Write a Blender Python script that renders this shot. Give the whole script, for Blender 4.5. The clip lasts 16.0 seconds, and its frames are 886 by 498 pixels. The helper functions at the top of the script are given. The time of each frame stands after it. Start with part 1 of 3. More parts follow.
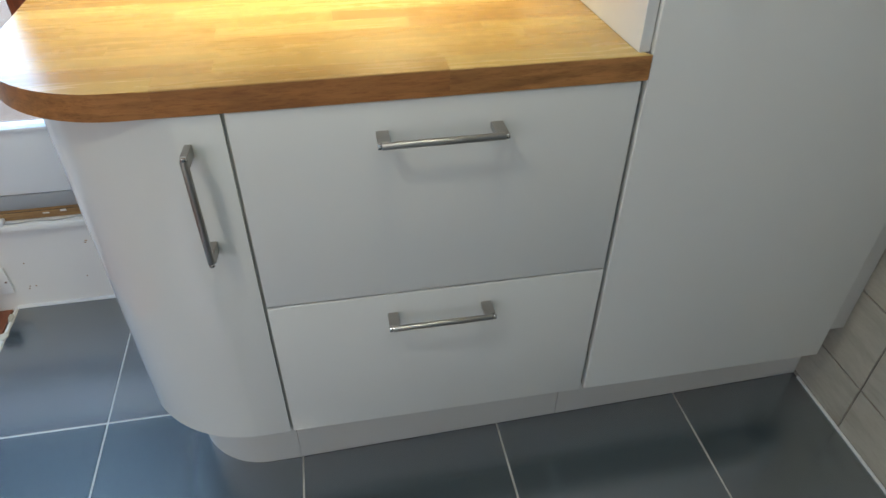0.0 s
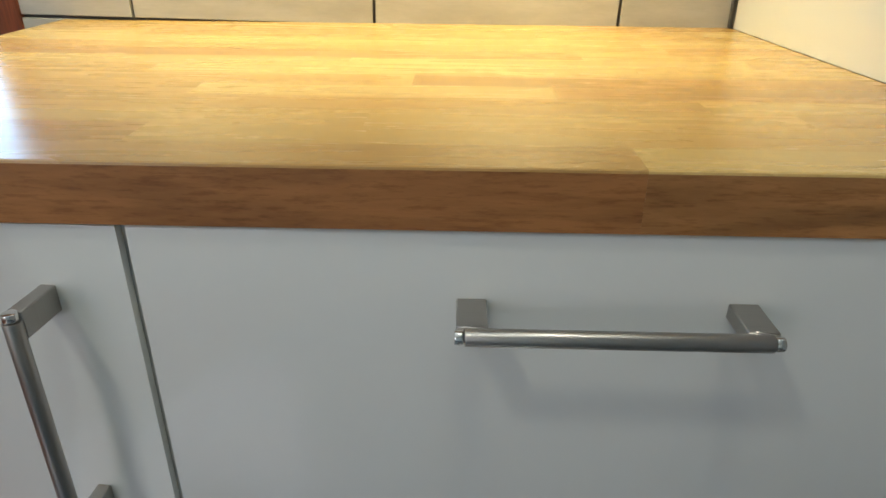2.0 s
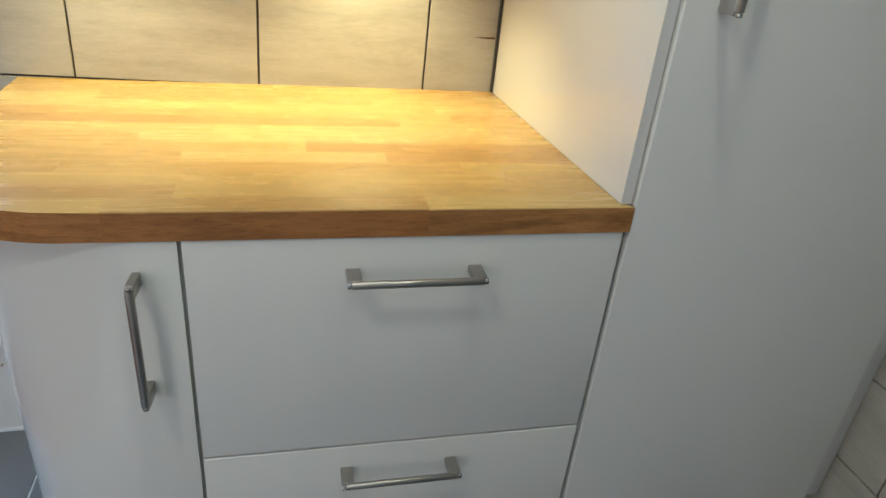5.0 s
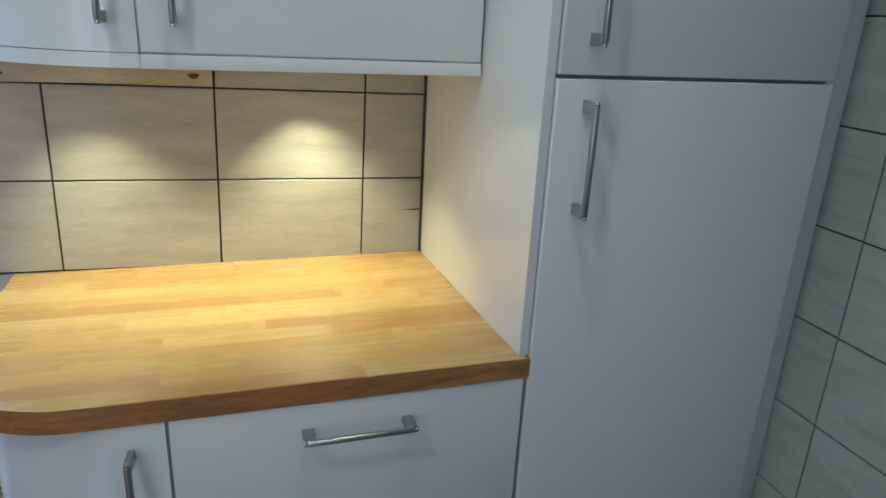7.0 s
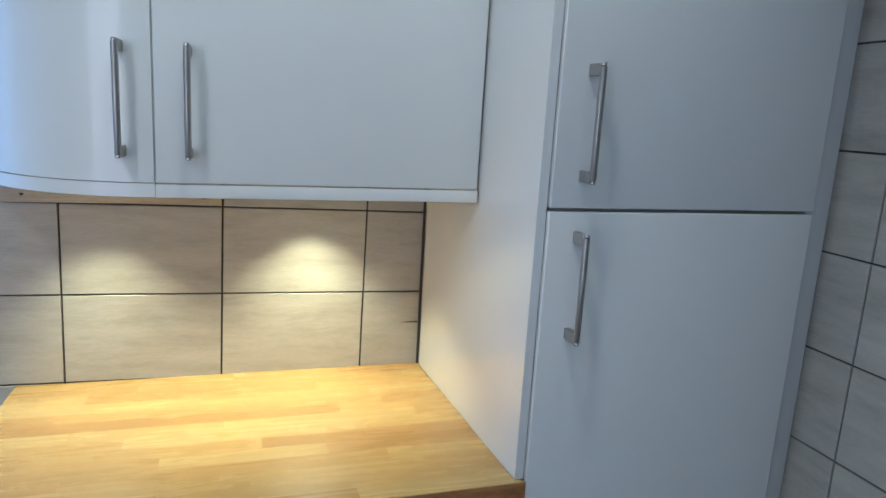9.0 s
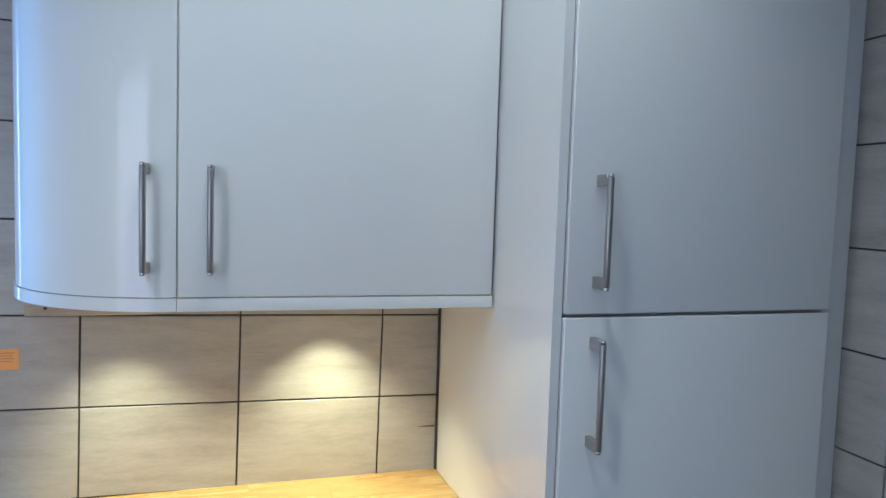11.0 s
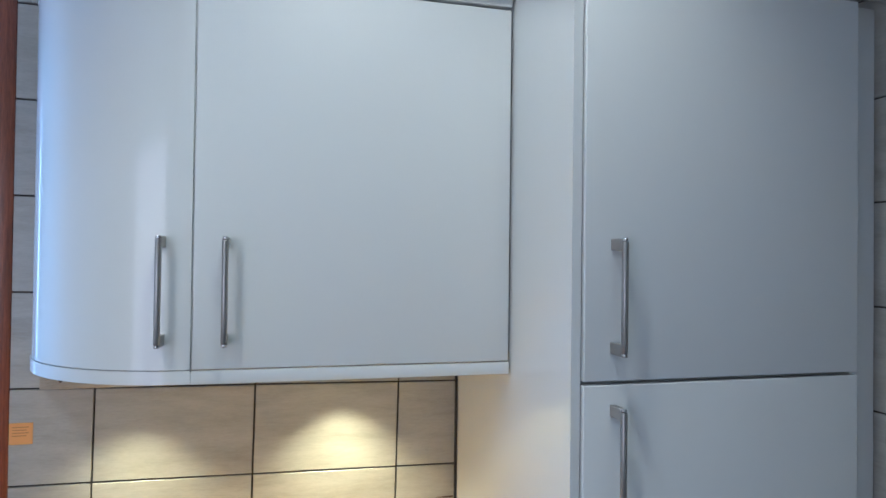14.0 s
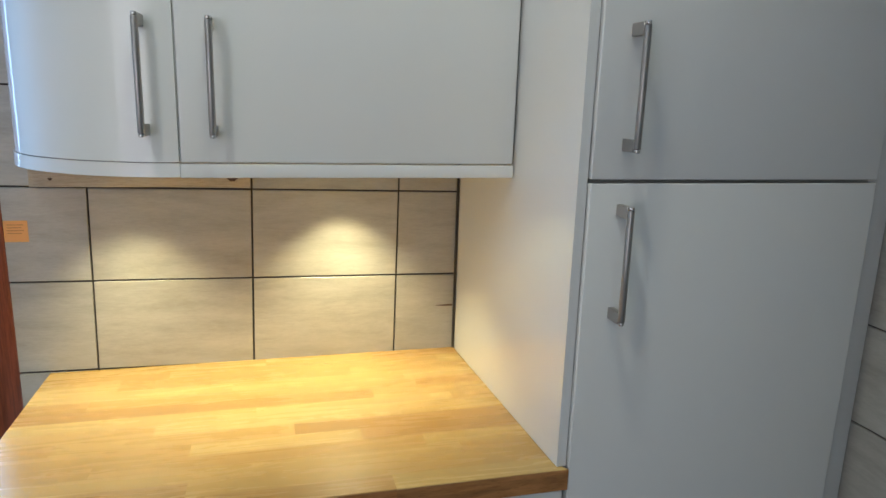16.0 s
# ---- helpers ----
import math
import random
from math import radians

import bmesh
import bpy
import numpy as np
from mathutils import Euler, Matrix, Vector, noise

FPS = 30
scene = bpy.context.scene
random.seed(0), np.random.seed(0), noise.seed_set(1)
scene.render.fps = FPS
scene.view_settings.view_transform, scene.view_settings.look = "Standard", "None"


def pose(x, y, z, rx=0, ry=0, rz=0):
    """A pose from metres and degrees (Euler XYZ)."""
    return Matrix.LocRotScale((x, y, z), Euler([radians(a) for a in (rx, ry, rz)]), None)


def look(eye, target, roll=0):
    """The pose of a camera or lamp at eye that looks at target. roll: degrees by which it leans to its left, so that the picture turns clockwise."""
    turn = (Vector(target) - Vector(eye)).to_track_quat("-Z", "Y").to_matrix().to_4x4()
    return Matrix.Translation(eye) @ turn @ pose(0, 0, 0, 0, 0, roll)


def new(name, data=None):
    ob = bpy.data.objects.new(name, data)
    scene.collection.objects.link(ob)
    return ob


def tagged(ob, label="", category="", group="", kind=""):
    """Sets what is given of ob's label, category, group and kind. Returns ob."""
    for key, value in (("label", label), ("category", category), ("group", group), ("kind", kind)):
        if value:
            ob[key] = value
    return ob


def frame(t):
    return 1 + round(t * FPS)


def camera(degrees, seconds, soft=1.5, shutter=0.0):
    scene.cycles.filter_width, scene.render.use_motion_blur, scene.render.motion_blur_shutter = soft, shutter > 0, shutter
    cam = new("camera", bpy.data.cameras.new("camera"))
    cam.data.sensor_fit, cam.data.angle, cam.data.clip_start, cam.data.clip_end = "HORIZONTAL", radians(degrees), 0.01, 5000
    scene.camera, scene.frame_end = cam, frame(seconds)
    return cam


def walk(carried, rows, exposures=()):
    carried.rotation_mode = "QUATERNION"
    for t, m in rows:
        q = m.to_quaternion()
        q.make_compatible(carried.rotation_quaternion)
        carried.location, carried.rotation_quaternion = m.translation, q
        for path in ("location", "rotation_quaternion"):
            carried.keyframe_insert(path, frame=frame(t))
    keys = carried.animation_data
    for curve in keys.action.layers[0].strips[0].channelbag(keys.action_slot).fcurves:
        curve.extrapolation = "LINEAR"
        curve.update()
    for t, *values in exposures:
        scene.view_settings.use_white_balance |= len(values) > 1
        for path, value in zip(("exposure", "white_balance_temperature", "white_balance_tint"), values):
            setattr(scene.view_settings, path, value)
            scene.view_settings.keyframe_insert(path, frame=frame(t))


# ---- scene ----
cam = camera(66.8, 16.0, soft=1.5)
PATH = [
    (0, (-0.469, -1.461, 1.345), (-0.185, 0.069, 0.09), 0.3),
    (0.5, (-0.443, -1.333, 1.324), (-0.187, 0.18, 0.042), 2.7),
    (1, (-0.419, -1.133, 1.261), (-0.264, 0.369, -0.051), 2.8),
    (1.5, (-0.416, -1.007, 1.17), (-0.362, 0.659, 0.065), 1.8),
    (2, (-0.41, -0.964, 1.082), (-0.446, 0.833, 0.205), 0.6),
    (2.5, (-0.411, -0.962, 1.068), (-0.479, 0.824, 0.171), -0.3),
    (3, (-0.423, -0.953, 1.076), (-0.478, 0.782, 0.083), 0.3),
    (5.5, (-0.503, -1.49, 1.395), (0.053, 0.215, 0.509), 5.0),
    (6, (-0.509, -1.545, 1.454), (0.08, 0.199, 0.67), 3.5),
    (6.5, (-0.507, -1.566, 1.493), (0.097, 0.199, 0.773), 3.5),
    (7, (-0.504, -1.573, 1.528), (0.096, 0.22, 0.876), 2.9),
    (7.5, (-0.507, -1.576, 1.554), (0.094, 0.241, 0.976), 2.6),
    (8, (-0.51, -1.582, 1.571), (0.099, 0.254, 1.062), 2.6),
    (8.5, (-0.507, -1.588, 1.583), (0.101, 0.263, 1.13), 2.4),
    (9, (-0.507, -1.595, 1.596), (0.099, 0.27, 1.2), 3.3),
    (11.5, (-0.518, -1.605, 1.64), (0.037, 0.315, 1.566), 1.4),
    (12, (-0.511, -1.607, 1.646), (0.028, 0.319, 1.628), 1.2),
    (12.5, (-0.513, -1.605, 1.65), (0.022, 0.322, 1.667), 1.1),
    (13, (-0.515, -1.604, 1.656), (0.017, 0.323, 1.698), 1.0),
    (13.5, (-0.511, -1.604, 1.655), (0.013, 0.325, 1.705), 0.8),
    (14, (-0.51, -1.598, 1.651), (0.009, 0.333, 1.68), 0.7),
    (14.5, (-0.511, -1.586, 1.639), (-0.001, 0.346, 1.567), 0.9),
    (15, (-0.504, -1.572, 1.618), (0.002, 0.355, 1.444), 0.9),
    (15.5, (-0.497, -1.56, 1.599), (0.009, 0.356, 1.327), 1.2),
    (16, (-0.492, -1.547, 1.567), (0.016, 0.339, 1.132), 1.8),
]
EXPOSURES = [(0.0, 0.26, 6960, 15), (1.0, 0.18, 7100, 15), (2.5, 0.06, 6820, 14), (5.5, 0.13, 6980, 15), (7.0, -0.24, 5830, 13), (9.0, -0.07, 5500, 16),
             (12.0, 0.0, 5480, 18), (14.0, 0.0, 5560, 18), (15.0, 0.0, 6080, 18), (16.0, -0.1, 6450, 17)]
walk(cam, [(t, look(eye, target, roll)) for t, eye, target, roll in PATH], EXPOSURES)

# ---- world, daylight and lamps ----
world = bpy.data.worlds.new("sky")
scene.world = world
world.use_nodes = True
wn = world.node_tree
sky = wn.nodes.new("ShaderNodeTexSky")
sky.sky_type, sky.sun_disc = "NISHITA", False
sky.sun_elevation, sky.sun_rotation = radians(52), radians(101)
wn.nodes["Background"].inputs["Strength"].default_value = 0.15
wn.links.new(sky.outputs["Color"], wn.nodes["Background"].inputs["Color"])


def lamp(name, kind, m, energy, colour, **more):
    data = bpy.data.lights.new(name, kind)
    data.energy, data.color = energy, colour
    if kind == "AREA":
        data.shape, data.size, data.size_y = "RECTANGLE", more["size"], more["size_y"]
    if kind == "SPOT":
        data.spot_size, data.spot_blend, data.shadow_soft_size = radians(more["cone"]), more["blend"], more["soft"]
    if kind == "SUN":
        data.angle = radians(more["angle"])
    ob = new(name, data)
    ob.matrix_world = m
    return ob


lamp("sun", "SUN", look((3.0, -0.6, 4.0), (0, 0, 0)), 4.5, (1.0, 0.95, 0.88), angle=10)
WINDOW_X0, WINDOW_X1, WINDOW_Z0, WINDOW_Z1 = -2.3, -1.04, 0.30, 2.30
lamp("window_daylight", "AREA", look((-1.68, 0.24, 1.42), (-1.68, -3.0, 1.42)), 45, (0.32, 0.62, 1.0), size=1.16, size_y=1.68)
# added fill from behind, through an unseen window, to light the fronts
lamp("rear_window_daylight", "AREA", look((-2.36, -3.02, 1.50), (-2.36, 0.0, 1.50)), 14, (0.93, 0.915, 1.0), size=1.36, size_y=1.6)
# unseen ceiling lamps, assumed from handle shadows, watts tuned for brightness
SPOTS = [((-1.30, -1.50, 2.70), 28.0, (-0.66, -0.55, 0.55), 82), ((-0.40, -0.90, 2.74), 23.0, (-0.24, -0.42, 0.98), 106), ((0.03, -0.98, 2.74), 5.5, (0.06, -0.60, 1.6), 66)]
PUCKS = [(-0.325, -0.112, 24), (-0.765, -0.134, 18)]
UNDER = 1.424

# ---- materials ----
def nodes_of(name):
    mat = bpy.data.materials.new(name)
    mat.use_nodes = True
    return mat, mat.node_tree, mat.node_tree.nodes["Principled BSDF"]


def node(tree, kind, **values):
    n = tree.nodes.new(kind)
    for key, value in values.items():
        n.inputs[key].default_value = value
    return n


def place_of(tree, scale=(1, 1, 1), spread=0.0):
    """Local metres, shifted at random from object to object."""
    at = tree.nodes.new("ShaderNodeTexCoord")
    out = at.outputs["Object"]
    if spread:
        info = tree.nodes.new("ShaderNodeObjectInfo")
        far = tree.nodes.new("ShaderNodeVectorMath")
        far.operation = "MULTIPLY_ADD"
        tree.links.new(info.outputs["Random"], far.inputs[0])
        far.inputs[1].default_value = (spread, spread * 0.73, spread * 1.31)
        tree.links.new(out, far.inputs[2])
        out = far.outputs[0]
    mapping = node(tree, "ShaderNodeMapping", Scale=scale)
    tree.links.new(out, mapping.inputs["Vector"])
    return mapping.outputs["Vector"]


def noise_of(tree, vector, scale, detail=4.0, rough=0.55, twist=0.0):
    n = node(tree, "ShaderNodeTexNoise", Scale=scale, Detail=detail, Roughness=rough, Distortion=twist)
    tree.links.new(vector, n.inputs["Vector"])
    return n.outputs["Fac"]


def ramp(tree, fac, stops):
    r = tree.nodes.new("ShaderNodeValToRGB")
    while len(r.color_ramp.elements) < len(stops):
        r.color_ramp.elements.new(0.5)
    for e, (at, c) in zip(r.color_ramp.elements, stops):
        e.position, e.color = at, (*c, 1) if len(c) == 3 else c
    tree.links.new(fac, r.inputs["Fac"])
    return r.outputs["Color"]


def mix(tree, fac, a, b, kind="MIX"):
    m = tree.nodes.new("ShaderNodeMix")
    m.data_type, m.blend_type = "RGBA", kind
    for value, socket in ((fac, m.inputs[0]), (a, m.inputs[6]), (b, m.inputs[7])):
        if isinstance(value, (int, float)):
            socket.default_value = value
        elif isinstance(value, tuple):
            socket.default_value = (*value, 1)
        else:
            tree.links.new(value, socket)
    return m.outputs[2]


def bump(tree, bsdf, height, strength, distance):
    b = node(tree, "ShaderNodeBump", Strength=strength, Distance=distance)
    tree.links.new(height, b.inputs["Height"])
    tree.links.new(b.outputs["Normal"], bsdf.inputs["Normal"])


def scaled(tree, fac, low, high):
    r = node(tree, "ShaderNodeMapRange", **{"To Min": low, "To Max": high})
    tree.links.new(fac, r.inputs["Value"])
    return r.outputs["Result"]


def painted(name, colour, rough, vary=0.04, grain=60.0, relief=0.05, metal=0.0, coat=0.0, gloss=0.5):
    """A plain finish with a faint mottle, fine relief and uneven gloss."""
    mat, tree, bsdf = nodes_of(name)
    at = place_of(tree, spread=7.0)
    broad, fine = noise_of(tree, at, 3.0), noise_of(tree, at, grain)
    dark = tuple(c * (1 - vary * 2) for c in colour)
    tree.links.new(mix(tree, broad, colour, dark), bsdf.inputs["Base Color"])
    tree.links.new(scaled(tree, fine, rough * 0.85, rough * 1.2), bsdf.inputs["Roughness"])
    bsdf.inputs["Metallic"].default_value = metal
    bsdf.inputs["Coat Weight"].default_value = coat
    bsdf.inputs["Coat Roughness"].default_value = 0.06
    bsdf.inputs["Specular IOR Level"].default_value = gloss
    bump(tree, bsdf, fine, relief, 0.0006)
    return mat


def stone(name, light, mid, dark, rough, stretch, spread, relief):
    """Glazed stone-look tile: layered bands, cloudy patches and fine speckle; each piece differs."""
    mat, tree, bsdf = nodes_of(name)
    at = place_of(tree, stretch, spread)
    bands, cloud, speck = noise_of(tree, at, 5.0, 9.0, 0.68, 0.25), noise_of(tree, at, 1.7, 3.0), noise_of(tree, at, 60.0, 4.0, 0.75)
    base = ramp(tree, bands, [(0.28, dark), (0.5, mid), (0.72, light)])
    base = mix(tree, scaled(tree, cloud, 0.0, 0.45), base, mid)
    base = mix(tree, ramp(tree, speck, [(0.46, (0.0,) * 3), (0.70, (0.25,) * 3)]), base, dark)
    base = mix(tree, ramp(tree, speck, [(0.28, (0.22,) * 3), (0.44, (0.0,) * 3)]), base, light)
    info = tree.nodes.new("ShaderNodeObjectInfo")
    tone = ramp(tree, info.outputs["Random"], [(0.0, (0.90, 0.90, 0.91)), (1.0, (1.0, 0.99, 0.97))])
    base = mix(tree, 1.0, base, tone, "MULTIPLY")
    tree.links.new(base, bsdf.inputs["Base Color"])
    tree.links.new(scaled(tree, bands, rough * 0.8, rough * 1.25), bsdf.inputs["Roughness"])
    bump(tree, bsdf, mix(tree, 0.5, bands, speck), relief, 0.0015)
    return mat


def timber(name, tones, rough, along="x", spread=9.0, contrast=0.35, coat=0.0, tight=16.0, grain=0.6, lined=0.7, fleck=0.0):
    """Wood with grain along one axis, rings, pores and a tone of its own for each piece."""
    mat, tree, bsdf = nodes_of(name)
    stretch = {"x": (1.0, tight, tight), "z": (tight, tight, 1.0), "y": (tight, 1.0, tight)}[along]
    at = place_of(tree, stretch, spread)
    figure, streak = noise_of(tree, at, 3.2, 5.0, 0.6, 1.3), noise_of(tree, at, 13.0, 6.0, 0.65, 0.3)
    fine_at = place_of(tree, tuple(v * 5.0 for v in stretch), spread)
    pores = noise_of(tree, fine_at, 9.0, 3.0, 0.7)
    info = tree.nodes.new("ShaderNodeObjectInfo")
    tone = ramp(tree, info.outputs["Random"], [(0.0, tones[0]), (0.35, tones[1]), (0.7, tones[2]), (1.0, tones[3])])
    shade = ramp(tree, figure, [(0.3, (1 - contrast,) * 3), (0.55, (1.0, 1.0, 1.0)), (0.75, (1 - contrast * 0.4,) * 3)])
    lines = ramp(tree, streak, [(0.30, (1 - contrast * lined, 1 - contrast * lined * 1.15, 1 - contrast * lined * 1.3)), (0.6, (1.0, 1.0, 1.0))])
    dots = ramp(tree, pores, [(0.34, (0.60, 0.52, 0.44)), (0.50, (1.0, 1.0, 1.0))])
    base = mix(tree, 1.0, mix(tree, 1.0, tone, shade, "MULTIPLY"), lines, "MULTIPLY")
    if fleck:
        ray_at = place_of(tree, (26.0, 60.0, 60.0), spread)
        rays = noise_of(tree, ray_at, 1.6, 2.0, 0.5, 2.2)
        where = noise_of(tree, place_of(tree, (2.2, 14.0, 14.0), spread * 1.7), 1.5, 2.0)
        silver = ramp(tree, rays, [(0.50, (0.0,) * 3), (0.60, (1.0,) * 3)])
        held = ramp(tree, where, [(0.52, (0.0,) * 3), (0.64, (fleck,) * 3)])
        base = mix(tree, mix(tree, 1.0, silver, held, "MULTIPLY"), base, tuple(min(c * 1.25, 1.0) for c in tones[3]))
    base = mix(tree, grain, base, mix(tree, 1.0, base, dots, "MULTIPLY"))
    tree.links.new(base, bsdf.inputs["Base Color"])
    tree.links.new(scaled(tree, figure, rough * 0.9, rough * 1.12), bsdf.inputs["Roughness"])
    bsdf.inputs["Coat Weight"].default_value = coat
    bsdf.inputs["Coat Roughness"].default_value = 0.18
    return mat


def brushed(name, colour, rough, along):
    mat, tree, bsdf = nodes_of(name)
    stretch = {"x": (2, 400, 400), "z": (400, 400, 2)}[along]
    hair = noise_of(tree, place_of(tree, stretch, 5.0), 3.0, 4.0, 0.7)
    tree.links.new(mix(tree, hair, colour, tuple(c * 0.86 for c in colour)), bsdf.inputs["Base Color"])
    bsdf.inputs["Metallic"].default_value = 1.0
    tree.links.new(scaled(tree, hair, rough * 0.85, rough * 1.2), bsdf.inputs["Roughness"])
    bump(tree, bsdf, hair, 0.05, 0.0002)
    return mat


def glass(name):
    mat, tree, bsdf = nodes_of(name)
    clear, gloss, blend = tree.nodes.new("ShaderNodeBsdfTransparent"), tree.nodes.new("ShaderNodeBsdfGlossy"), tree.nodes.new("ShaderNodeMixShader")
    fres = node(tree, "ShaderNodeFresnel", IOR=1.45)
    gloss.inputs["Roughness"].default_value = 0.01
    for a, b in ((fres.outputs[0], blend.inputs[0]), (clear.outputs[0], blend.inputs[1]), (gloss.outputs[0], blend.inputs[2])):
        tree.links.new(a, b)
    tree.links.new(blend.outputs[0], tree.nodes["Material Output"].inputs["Surface"])
    return mat


def glowing(name, colour, strength):
    mat, tree, bsdf = nodes_of(name)
    bsdf.inputs["Emission Color"].default_value = (*colour, 1)
    bsdf.inputs["Emission Strength"].default_value = strength
    return mat


DOOR = painted("gloss_white_front", (0.72, 0.72, 0.69), 0.30, vary=0.012, grain=14, relief=0.012, coat=1.0, gloss=0.2)
CURVED = painted("gloss_white_bent_front", (0.72, 0.72, 0.69), 0.30, vary=0.012, grain=22, relief=0.6, coat=1.0, gloss=0.2)
CARCASS = painted("white_melamine", (0.70, 0.69, 0.66), 0.45, vary=0.02)
# darker olive-grey carcass: the shade of the door gaps put into the colour
GAP = painted("carcass_gap_shade", (0.42, 0.42, 0.38), 0.6, vary=0.05)
PLINTH = painted("plinth_foil", (0.62, 0.61, 0.58), 0.35, vary=0.03, grain=120)
STEEL_X, STEEL_Z = brushed("brushed_nickel_lengthwise", (0.43, 0.405, 0.375), 0.33, "x"), brushed("brushed_nickel_upright", (0.43, 0.405, 0.375), 0.33, "z")
CHROME = painted("polished_end_cap", (0.72, 0.70, 0.67), 0.15, metal=1.0)
OAK = timber("oiled_oak", [(0.41, 0.222, 0.068), (0.48, 0.282, 0.088), (0.53, 0.332, 0.108), (0.58, 0.385, 0.138)], 0.27, "x", 9.0, 0.10, 0.14, 10.0, 0.0, 0.25, 0.14)
# edge-cut grain; its darker tones also paint in the weaker light on upright faces
OAKEDGE_SHADED = timber("oak_edge_grain_shaded", [(0.42, 0.170, 0.052), (0.46, 0.193, 0.06), (0.48, 0.203, 0.064), (0.51, 0.235, 0.078)], 0.36, "x", 9.0, 0.40, 0.05, 7.0, 0.7)
PINE = timber("raw_pine", [(0.52, 0.45, 0.35)] * 4, 0.6, "x", 3.0, 0.16)
KNOT = timber("pine_knot", [(0.16, 0.085, 0.04)] * 4, 0.6, "z", 3.0, 0.5)
BAREWOOD = timber("bare_wood_strip", [(0.45, 0.25, 0.10)] * 4, 0.6, "x", 3.0, 0.4)
MAHOGANY = timber("red_stained_frame", [(0.30, 0.075, 0.028)] * 4, 0.32, "z", 3.0, 0.45, 0.2)
BOARDS = timber("red_brown_boards", [(0.22, 0.07, 0.035), (0.26, 0.085, 0.04), (0.24, 0.08, 0.04), (0.3, 0.10, 0.05)], 0.45, "y", 5.0, 0.4)
WALLTILE = stone("stone_look_wall_tile", (0.55, 0.53, 0.475), (0.455, 0.432, 0.38), (0.315, 0.288, 0.242), 0.33, (1.0, 4.5, 4.5), 13.0, 0.05)
def slate(name, light, dark, rough):
    """Matt-glazed dark floor tile: soft clouds and a fine haze of specks."""
    mat, tree, bsdf = nodes_of(name)
    at = place_of(tree, (1, 1, 1), 11.0)
    cloud, fine = noise_of(tree, at, 4.0, 4.0, 0.6), noise_of(tree, at, 45.0, 3.0, 0.65)
    base = mix(tree, scaled(tree, cloud, -0.15, 1.15), light, dark)
    base = mix(tree, scaled(tree, fine, -0.1, 0.7), base, dark)
    tree.links.new(base, bsdf.inputs["Base Color"])
    tree.links.new(scaled(tree, cloud, rough * 0.92, rough * 1.1), bsdf.inputs["Roughness"])
    bsdf.inputs["IOR"].default_value = 2.2
    bsdf.inputs["Specular IOR Level"].default_value = 1.0
    return mat


FLOORTILE = slate("slate_floor_tile", (0.068, 0.096, 0.116), (0.040, 0.060, 0.076), 0.18)
GROUT = painted("dark_grout", (0.075, 0.068, 0.06), 0.9, vary=0.1, grain=300, relief=0.3)
PALEGROUT = painted("pale_floor_grout", (0.55, 0.53, 0.48), 0.9, vary=0.1, grain=300, relief=0.3)
PAINT = painted("matt_white_wall_paint", (0.82, 0.80, 0.77), 0.75, vary=0.03, grain=90, relief=0.2)
# for unseen walls only: cream is picked to warm the light they bounce
CREAM = painted("cream_wall_paint", (0.74, 0.66, 0.52), 0.75, vary=0.04, grain=90, relief=0.2)
CEILPAINT = painted("white_ceiling_paint", (0.78, 0.78, 0.77), 0.85, vary=0.02, grain=90, relief=0.2)
UPVC = painted("white_plastic", (0.78, 0.79, 0.80), 0.3, vary=0.02)
ALU = painted("grey_threshold", (0.36, 0.37, 0.38), 0.45, vary=0.06)
RUBBER = painted("black_gasket", (0.02, 0.022, 0.02), 0.6)
CABLE = painted("grey_cable_sheath", (0.42, 0.42, 0.41), 0.5)
LABEL = painted("orange_paper_label", (0.90, 0.42, 0.14), 0.7, vary=0.03)
INK = painted("label_print", (0.55, 0.24, 0.08), 0.7)
PAVING = stone("grey_paving", (0.36, 0.37, 0.38), (0.28, 0.29, 0.30), (0.18, 0.19, 0.20), 0.8, (1, 1, 1), 6.0, 0.3)
RENDERWALL = painted("white_rendered_garden_wall", (0.80, 0.80, 0.79), 0.85, vary=0.05, grain=40, relief=0.4)
CLADDING = painted("pale_cladding", (0.62, 0.68, 0.74), 0.6, vary=0.05)
GLASS = glass("window_glass")
PUCKGLOW = glowing("warm_lamp_lens", (1.0, 0.93, 0.50), 8.0)
SPOTGLOW = glowing("warm_spot_bulb", (1.0, 0.96, 0.88), 6.0)


# ---- building helpers ----
def mesh_of(name, bm, material, smooth=False):
    me = bpy.data.meshes.new(name)
    bmesh.ops.recalc_face_normals(bm, faces=bm.faces)
    bm.to_mesh(me)
    bm.free()
    me.materials.append(material)
    if smooth:
        for p in me.polygons:
            p.use_smooth = True
        me.set_sharp_from_angle(angle=radians(40))
    return me


def part(name, bm, material, parent=None, label="", smooth=True):
    ob = new(name, mesh_of(name, bm, material, smooth))
    if parent:
        ob.parent = parent
    return tagged(ob, label)


def thing(name, at, label, category, group="", kind=""):
    ob = new(name)
    ob.empty_display_size = 0.05
    ob.location = at
    return tagged(ob, label, category, group, kind)


def box(x0, x1, y0, y1, z0, z1, bevel=0.0, segments=2):
    bm = bmesh.new()
    bmesh.ops.create_cube(bm, size=1.0)
    for v in bm.verts:
        v.co = Vector(((x0 + x1) / 2 + v.co.x * (x1 - x0), (y0 + y1) / 2 + v.co.y * (y1 - y0), (z0 + z1) / 2 + v.co.z * (z1 - z0)))
    if bevel:
        bmesh.ops.bevel(bm, geom=bm.edges[:], offset=bevel, segments=segments, affect="EDGES", profile=0.5)
    return bm


